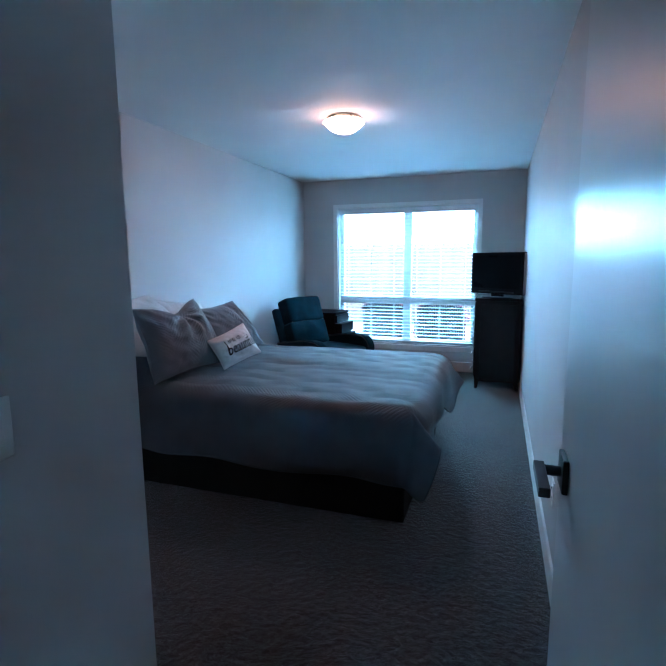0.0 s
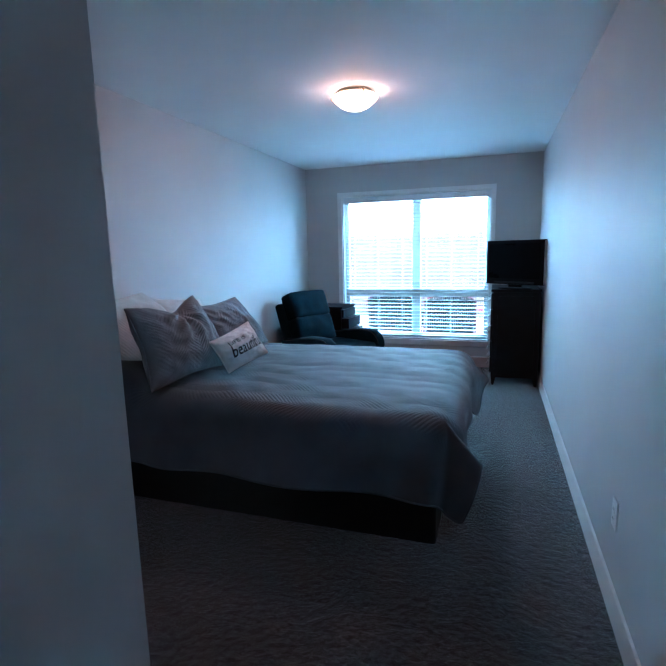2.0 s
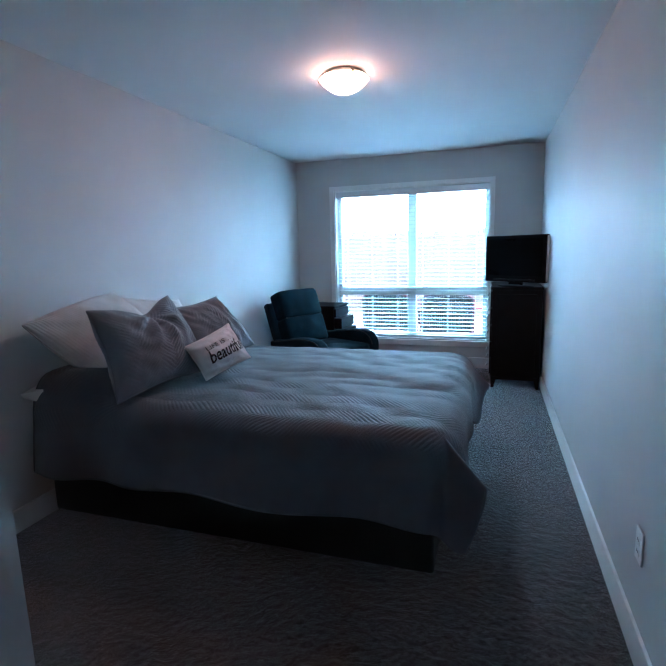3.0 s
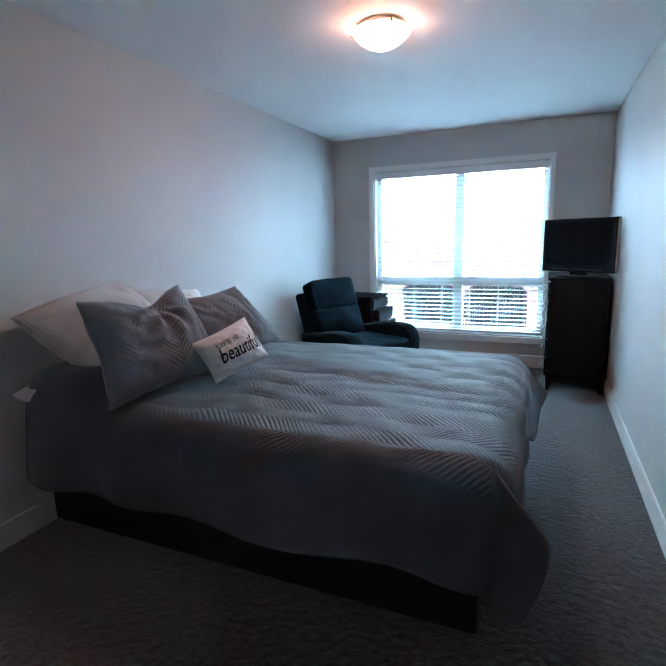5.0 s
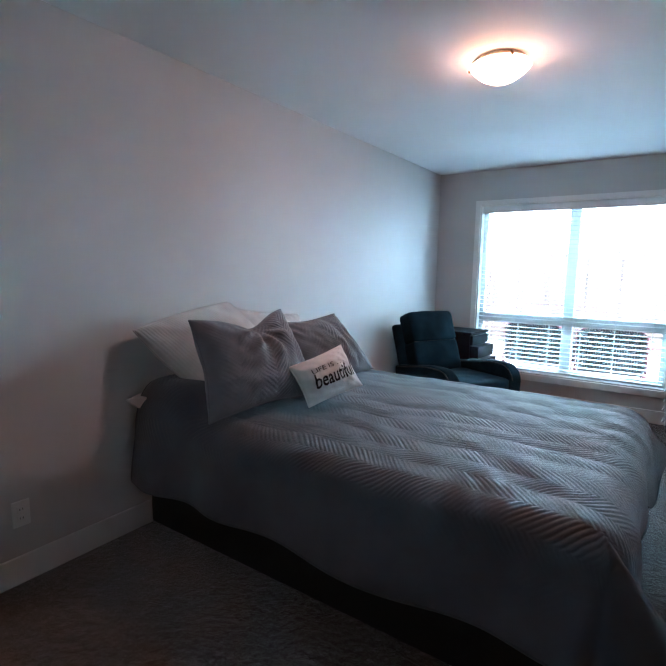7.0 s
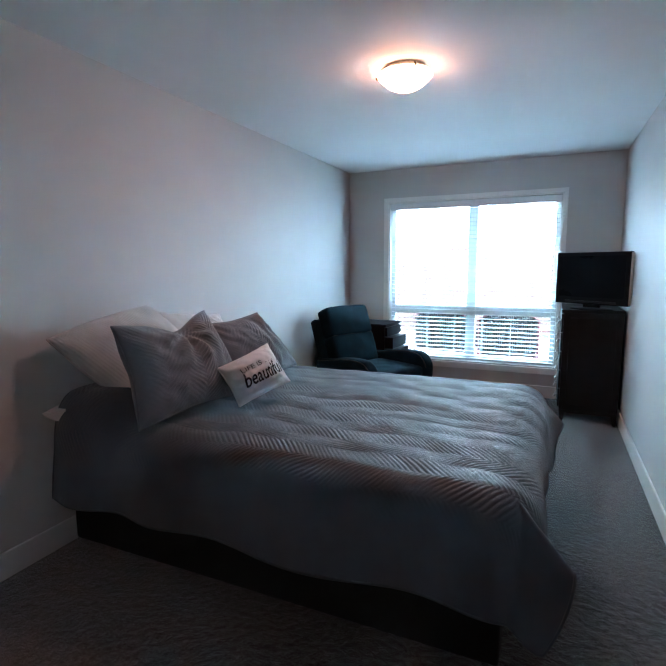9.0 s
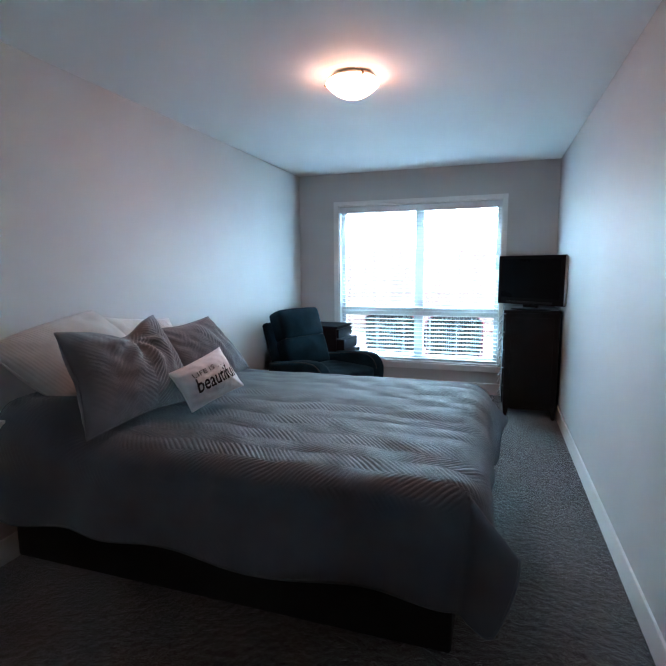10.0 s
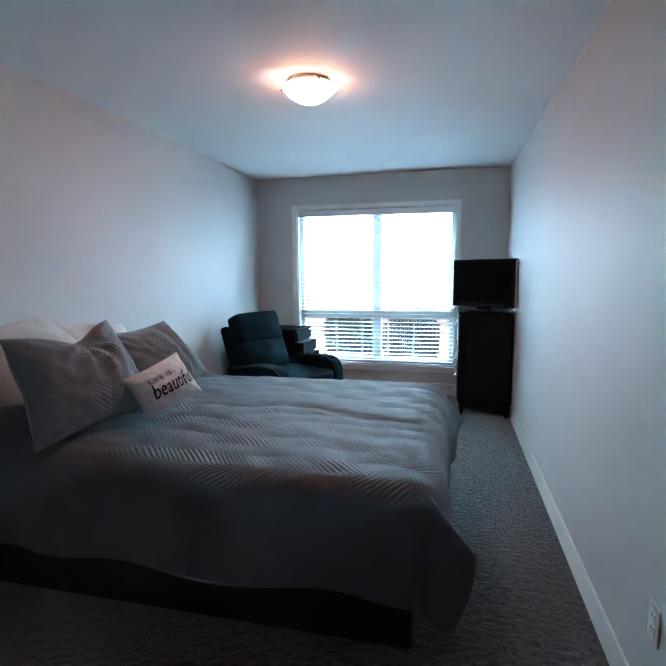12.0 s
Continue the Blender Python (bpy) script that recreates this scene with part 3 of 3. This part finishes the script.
G = "pillows on the bed"
pillow("bed_pillow", [(-2.285, 2.27, 1.065), (-2.25, 2.86, 1.175), (-2.02, 3.12, 0.76), (-2.03, 2.55, 0.685)], 0.19, KNIT,
       "large off-white ribbed pillow leaning on the wall", k=-0.055, seed=1.2, group=G, piping=KNIT)
pillow("bed_pillow", [(-2.27, 2.82, 1.155), (-2.25, 3.50, 1.065), (-2.10, 3.58, 0.70), (-2.11, 2.90, 0.70)], 0.15, KNIT,
       "off-white ribbed pillow behind the grey shams", k=0.07, seed=4.1, group=G, piping=KNIT)
pillow("pillow_sham", [(-1.905, 2.295, 1.140), (-1.90, 2.905, 1.155), (-1.70, 3.00, 0.70), (-1.755, 2.27, 0.705)], 0.21, SHAM,
       "grey quilted pillow sham with a deep dent in its top", k=0.11, chop=0.24, seed=7.7, group=G, piping=SHAM, N=170, ear=1.4, ridges=0.010)
pillow("pillow_sham", [(-1.95, 2.86, 1.08), (-1.84, 3.335, 1.105), (-1.83, 3.82, 0.69), (-1.74, 3.02, 0.70)], 0.18, SHAM,
       "grey quilted pillow sham leaning behind the small cushion", k=0.11, seed=2.5, group=G, piping=SHAM, N=170, ear=1.4, ridges=0.010)
CORN = [(-1.673, 2.708, 0.893), (-1.560, 2.990, 0.982), (-1.452, 3.040, 0.776), (-1.567, 2.732, 0.706)]
cush, cat, cbase = pillow("throw_cushion", CORN, 0.13, CUSH, "small white cushion printed with black words", k=0.06, seed=5.0,
                          category="cushion", group=G, piping=CUSH)


def printed(text, u0, u1, v0, v1, shear, label, bold=0.0):
    """Words printed on the cushion's face, following its curve."""
    cu = bpy.data.curves.new("words", 'FONT')
    cu.body, cu.size, cu.shear, cu.offset, cu.resolution_u = text, 1.0, shear, bold, 3
    tmp = bpy.data.objects.new("words", cu)
    scene.collection.objects.link(tmp)
    bpy.context.view_layer.update()
    me = bpy.data.meshes.new_from_object(tmp.evaluated_get(bpy.context.evaluated_depsgraph_get()))
    bpy.data.objects.remove(tmp)
    bpy.data.curves.remove(cu)
    bm = bmesh.new()
    bm.from_mesh(me)
    bpy.data.meshes.remove(me)
    bmesh.ops.triangulate(bm, faces=bm.faces[:])
    for longest in (0.3, 0.15, 0.1):
        bmesh.ops.subdivide_edges(bm, edges=[e for e in bm.edges if e.calc_length() > longest], cuts=1, use_grid_fill=False)
        bmesh.ops.triangulate(bm, faces=bm.faces[:])
    xs = [v.co.x for v in bm.verts]
    ys = [v.co.y for v in bm.verts]
    ax, bx, ay, by = min(xs), max(xs), min(ys), max(ys)
    for v in bm.verts:
        u = u0 + (u1 - u0) * (v.co.x - ax) / (bx - ax)
        w = v0 + (v1 - v0) * (v.co.y - ay) / (by - ay)
        v.co = cat(u, w, 1, 0.0025) - cbase
    part("printed_line", bm, INK, cush, label)


printed("LIFE IS . . .", -0.60, 0.64, 0.30, 0.52, 0.0, "black printed capitals")
printed("beautiful", -0.70, 0.90, -0.42, 0.26, 0.28, "black printed script word", 0.014)

# ---- recliner, built facing +x ----
RC = thing("recliner", pose(-1.715, 5.135, 0, 0, 0, -27), "charcoal upholstered push-back recliner beside the window", "armchair")


def slab(bm, prof, y0, y1, bev=0.03, seg=3):
    """A profile in x and z drawn out from y0 to y1, edges rounded."""
    lo = [bm.verts.new((x, y0, z)) for x, z in prof]
    hi = [bm.verts.new((x, y1, z)) for x, z in prof]
    fs = [bm.faces.new(lo), bm.faces.new(hi[::-1])]
    for i in range(len(prof)):
        j = (i + 1) % len(prof)
        fs.append(bm.faces.new((lo[j], lo[i], hi[i], hi[j])))
    es = list({e for f in fs[:2] for e in f.edges})
    bmesh.ops.recalc_face_normals(bm, faces=bm.faces[:])
    bmesh.ops.bevel(bm, geom=es, offset=bev, segments=seg, profile=0.5, affect='EDGES')
    return bm


def arm_outline():
    top = [(-0.36, 0.49)]
    for i in range(15):
        t = i / 14
        top.append((-0.33 + 0.58 * t, 0.500 + 0.070 * t * t * (3 - 2 * t) + 0.012 * math.sin(math.pi * t)))
    for i in range(1, 10):
        a = math.pi / 2 * (1 - i / 9)
        top.append((0.25 + 0.155 * math.cos(a), 0.42 + 0.150 * math.sin(a)))
    return top + [(0.395, 0.10), (-0.34, 0.10)]


for s in (-1, 1):
    bm = slab(bmesh.new(), arm_outline(), s * 0.355 - 0.07, s * 0.355 + 0.07, 0.04, 4)
    arm = part("armrest", bm, RECL, RC, "", True)
    edge = [(x, s * 0.355 - 0.058, z - 0.010) for x, z in arm_outline()[1:24]]
    part("piping", tube(bmesh.new(), edge, 0.005, 6), RECLD, arm, "", True)


def puff(bm, x0, x1, y0, y1, z0, z1, bulge, nseg=14):
    """A rounded cushion: a box with filled-out faces."""
    box(bm, x0, x1, y0, y1, z0, z1)
    bmesh.ops.subdivide_edges(bm, edges=bm.edges[:], cuts=nseg, use_grid_fill=True)
    c = Vector(((x0 + x1) / 2, (y0 + y1) / 2, (z0 + z1) / 2))
    h = Vector(((x1 - x0) / 2, (y1 - y0) / 2, (z1 - z0) / 2))
    for v in bm.verts:
        q = Vector(((v.co[i] - c[i]) / h[i] for i in range(3)))
        m = sum(abs(t) ** 12 for t in q) ** (1 / 12)
        q = q / m
        big = Vector((q[0] * (1 + bulge * (1 - q[1] ** 2) * (1 - q[2] ** 2)), q[1], q[2] * (1 + 0.25 * bulge * (1 - q[0] ** 2) * (1 - q[1] ** 2))))
        w = noise.noise(Vector((v.co.x * 9, v.co.y * 9, v.co.z * 9))) * 0.006
        v.co = c + Vector((big[i] * h[i] for i in range(3))) + Vector((w, 0, w))
    return bm


LEAN = pose(-0.235, -0.02, 0.40, 0, -21, 0)
bm = puff(bmesh.new(), -0.08, 0.095, -0.268, 0.268, 0.02, 0.315, 0.28)
bmesh.ops.transform(bm, matrix=LEAN, verts=bm.verts[:])
part("back_cushion", bm, RECL, RC, "", True)
bm = puff(bmesh.new(), -0.07, 0.105, -0.262, 0.262, 0.305, 0.60, 0.22)
bmesh.ops.transform(bm, matrix=LEAN, verts=bm.verts[:])
part("head_cushion", bm, RECL, RC, "", True)
bm = bmesh.new()
box(bm, -0.125, -0.045, -0.335, 0.30, -0.15, 0.52, 0.03, 3)
bmesh.ops.transform(bm, matrix=LEAN, verts=bm.verts[:])
part("back_shell", bm, RECL, RC, "", True)
bm = bmesh.new()
tube(bm, [(0.088, -0.25, 0.309), (0.094, -0.1, 0.311), (0.094, 0.1, 0.311), (0.088, 0.25, 0.309)], 0.005, 6)
bmesh.ops.transform(bm, matrix=LEAN, verts=bm.verts[:])
part("back_seam", bm, RECLD, RC)
part("seat_cushion", puff(bmesh.new(), -0.20, 0.40, -0.288, 0.288, 0.30, 0.455, 0.05), RECL, RC, "", True)
part("front_panel", B(0.34, 0.385, -0.285, 0.285, 0.09, 0.32, bevel=0.02), RECL, RC, "", True)
part("seat_box", B(-0.30, 0.335, -0.285, 0.285, 0.08, 0.31), RECLD, RC)
for x in (-0.28, 0.30):
    for y in (-0.33, 0.33):
        bm = bmesh.new()
        turned(bm, [(0.020, 0.0), (0.028, 0.11)], 12, x, y)
        part("leg", bm, WOOD, RC, "short dark wooden leg")

# ---- small drawer cabinet behind the recliner ----
cab = thing("small_drawer_cabinet", pose(-1.93, 5.93, 0, 0, 0, -6), "small black-brown cabinet with two drawers pulled open", "cabinet")
part("body", B(-0.20, 0.165, -0.20, 0.20, 0.02, 0.735), WOOD2, cab)
part("top", B(-0.21, 0.185, -0.21, 0.21, 0.735, 0.76, bevel=0.004), WOOD2, cab)
for i, (z0, z1, o) in enumerate(((0.63, 0.73, 0.01), (0.50, 0.625, 0.075), (0.36, 0.495, 0.11), (0.20, 0.355, 0.0), (0.04, 0.195, 0.0))):
    d = part("drawer", B(0.165, 0.183 + o, -0.19, 0.19, z0 + 0.004, z1 - 0.004, bevel=0.003), WOOD2, cab)
    bm = bmesh.new()
    turned(bm, [(0.006, 0.183 + o), (0.006, 0.198 + o), (0.013, 0.203 + o), (0.010, 0.212 + o)], 14, 0.0, (z0 + z1) / 2, "x")
    part("knob", bm, NICKEL, d, "small metal knob", True)
for x in (-0.18, 0.15):
    for y in (-0.18, 0.18):
        part("foot", B(x - 0.015, x + 0.015, y - 0.015, y + 0.015, 0, 0.02), WOOD2, cab)

# ---- chest of drawers, drawers towards the bed ----
CX0, CX1, CY0, CY1, CH = -0.075, 0.378, 5.425, 6.13, 1.0
chest = thing("chest_of_drawers", pose(0, 0, 0), "tall espresso wood chest of drawers with metal pulls", "chest of drawers")
part("carcass", B(CX0, CX1, CY0, CY1, 0.115, CH - 0.028, bevel=0.003), WOOD, chest)
part("top", B(CX0 - 0.018, CX1 + 0.006, CY0 - 0.014, CY1 + 0.014, CH - 0.028, CH, bevel=0.005), WOOD, chest)
part("side_panel", B(CX0 + 0.05, CX1 - 0.05, CY0 - 0.004, CY0, 0.17, CH - 0.07, bevel=0.0015), WOOD, chest)
for x, sx in ((CX0, 1), (CX1, -1)):
    for y, sy in ((CY0, 1), (CY1, -1)):
        bm = bmesh.new()
        v = [bm.verts.new((x + sx * a, y + sy * b, z)) for z, a0, a1 in ((0.115, 0.0, 0.055), (0.06, 0.004, 0.045), (0.0, 0.006, 0.030))
             for a, b in ((a0, a0), (a1, a0), (a1, a1), (a0, a1))]
        for k in (0, 4):
            for i in range(4):
                bm.faces.new((v[k + i], v[k + (i + 1) % 4], v[k + 4 + (i + 1) % 4], v[k + 4 + i]))
        bm.faces.new(v[:4])
        bm.faces.new(v[8:])
        part("leg", bm, WOOD, chest)
part("apron", B(CX0 + 0.008, CX1 - 0.008, CY0 + 0.004, CY0 + 0.018, 0.085, 0.115), WOOD, chest)
NDR = 5
for i in range(NDR):
    z0 = 0.135 + i * 0.166
    d = part("drawer", B(CX0 - 0.016, CX0, CY0 + 0.02, CY1 - 0.02, z0, z0 + 0.158, bevel=0.003), WOOD, chest)
    for y in (CY0 + 0.14, CY1 - 0.14):
        bm = bmesh.new()
        zc = z0 + 0.085
        xf = CX0 - 0.016
        pts = [(xf - 0.002, y - 0.045, zc + 0.01)]
        for k in range(9):
            a = math.pi * k / 8
            pts.append((xf - 0.012 - 0.016 * math.sin(a), y - 0.045 * math.cos(a), zc + 0.01 - 0.034 * math.sin(a)))
        pts.append((xf - 0.002, y + 0.045, zc + 0.01))
        tube(bm, pts, 0.005, 8)
        h = part("pull", bm, NICKEL, d, "bright metal drop pull", True)
        for s in (-0.045, 0.045):
            bm = bmesh.new()
            turned(bm, [(0.011, xf), (0.011, xf - 0.004), (0.006, xf - 0.012)], 12, y + s, zc + 0.01, "x")
            part("pull_rosette", bm, NICKEL, h, "", True)

# ---- television on the chest, turned towards the bed ----
TW, TH = 0.632, 0.440
tv = thing("television", pose(0.112, 5.462, CH, 0, 0, -34), "black flat television, switched off, on the chest", "television")
part("back_case", B(-0.27, 0.27, 0.045, 0.095, 0.09, 0.43, bevel=0.03), TVP, tv, "", True)
part("bezel", B(-TW / 2, TW / 2, 0.0, 0.05, 0.045, 0.045 + TH, bevel=0.008, seg=3), TVP, tv, "glossy black bezel")
part("screen", B(-TW / 2 + 0.032, TW / 2 - 0.032, -0.0025, 0.001, 0.105, 0.045 + TH - 0.032), TVS, tv, "dark glossy screen")
# pale strip added for the bright wall reflected in the bezel's side
part("edge_reflection", B(TW / 2 - 0.004, TW / 2 + 0.004, 0.008, 0.044, 0.055, 0.035 + TH, bevel=0.002), PLATE, tv, "pale grey strip standing in for the wall's reflection on the bezel edge")
part("speaker_strip", B(-0.22, 0.22, -0.003, 0.001, 0.056, 0.075, bevel=0.001), BLACKM, tv)
part("neck", B(-0.07, 0.07, 0.02, 0.06, 0.012, 0.06, bevel=0.01), TVP, tv)
bm = turned(bmesh.new(), [(0.185, 0.0), (0.185, 0.007), (0.165, 0.014), (0.06, 0.020)], 40)
bmesh.ops.transform(bm, matrix=Matrix.Translation((0, 0.04, 0)) @ Matrix.Diagonal((1, 0.58, 1, 1)), verts=bm.verts[:])
part("stand_base", bm, TVP, tv, "oval glossy stand", True)

# ---- outside: bright hazy sky far off, patio, fence, garden chairs ----
structure("ground", B(-60, 60, YO + 0.03, 90, -0.45, -0.12), GRASS, "lawn reaching into the distance", "lawn")
structure("patio", B(-5, 6, YO + 0.03, 11.2, -0.12, -0.08, bevel=0.005), CONC, "pale concrete patio", "patio")
fence = thing("fence", pose(0, 11.9, -0.12), "tall weathered cedar board fence round the patio", "fence")
for z in (0.45, 1.55):
    part("rail", B(-7, 8, 0.02, 0.06, z - 0.045, z + 0.045), FENCE, fence)
for x in range(-7, 9, 2):
    part("post", B(x - 0.045, x + 0.045, 0.06, 0.15, 0, 1.95, bevel=0.005), FENCE, fence)
# one added sheet that blocks the bright sky, so the gaps look dark
part("backing_boards", B(-7.1, 8, 0.062, 0.08, 0.05, 1.8), FENCE, fence)
bm = bmesh.new()
box(bm, -0.0695, 0.0695, 0, 0.019, 0.03, 1.9, 0.002, 1)
bm_mesh = mesh_of("board", bm, FENCE)
rng = random.Random(4)
for i in range(100):
    o = new("board", bm_mesh)
    o.parent = fence
    o.matrix_basis = pose(-7 + 0.15 * i, rng.uniform(-0.004, 0.004), rng.uniform(-0.015, 0.015), 0, rng.uniform(-0.25, 0.25), 0)


def garden_chair(m, label):
    """A wicker armchair seen from behind: woven back with an arched top, arms, seat and legs."""
    c = thing("garden_chair", m, label, "garden chair", "chairs on the patio")
    n = 26
    arch = lambda x: 0.77 + 0.115 * (1 - (x / 0.36) ** 2)
    bm = bmesh.new()
    for i in range(n + 1):
        x = -0.34 + 0.68 * i / n
        tube(bm, [(x, 0.02 * math.cos(i), 0.36), (x, 0.01, arch(x) - 0.01)], 0.012, 5)
    for j in range(17):
        z = 0.37 + 0.026 * j
        pts = [(-0.34 + 0.68 * i / n, 0.014 * (-1) ** (i + j), z + 0.002 * math.sin(i * 3 + j)) for i in range(n + 1)]
        tube(bm, pts, 0.0125, 5)
    part("woven_back", bm, WICK, c, "dark open-weave wicker back")
    rim = [(-0.36, 0, 0.30)] + [(-0.36 + 0.72 * i / 16, 0, arch(-0.36 + 0.72 * i / 16)) for i in range(17)] + [(0.36, 0, 0.30)]
    part("back_frame", tube(bmesh.new(), rim, 0.013, 8), REDM, c, "red painted frame tube", True)
    part("seat", B(-0.34, 0.34, 0.0, 0.55, 0.30, 0.36, bevel=0.015), WICK, c)
    for s in (-1, 1):
        part("arm", tube(bmesh.new(), [(s * 0.36, 0, 0.60), (s * 0.37, 0.3, 0.61), (s * 0.37, 0.54, 0.57), (s * 0.36, 0.56, 0.30)], 0.02, 8), WICK, c, "", True)
        for y in (0.0, 0.55):
            part("leg", tube(bmesh.new(), [(s * 0.34, y, 0.0), (s * 0.345, y, 0.33)], 0.016, 8), REDM, c, "", True)
    return c


garden_chair(pose(-0.66, 7.30, -0.08, 0, 0, 4), "dark wicker garden chair with a red frame")
garden_chair(pose(-1.53, 7.36, -0.08, 0, 0, -5), "dark wicker garden chair beside its twin on the patio")
structure("backdrop", B(-200, 200, 80, 80.5, -1, 130), HAZE, "bright hazy white sky in the distance", "sky")
bench = thing("garden_bench", pose(-0.05, 9.3, -0.08), "low red garden bench on the patio", "bench")
for y in (-0.14, 0.0, 0.14):
    part("slat", B(-0.55, 0.55, y - 0.055, y + 0.055, 0.41, 0.44, bevel=0.005), REDM, bench)
for x in (-0.45, 0.45):
    part("leg", B(x - 0.03, x + 0.03, -0.16, 0.16, 0, 0.41, bevel=0.005), REDM, bench)
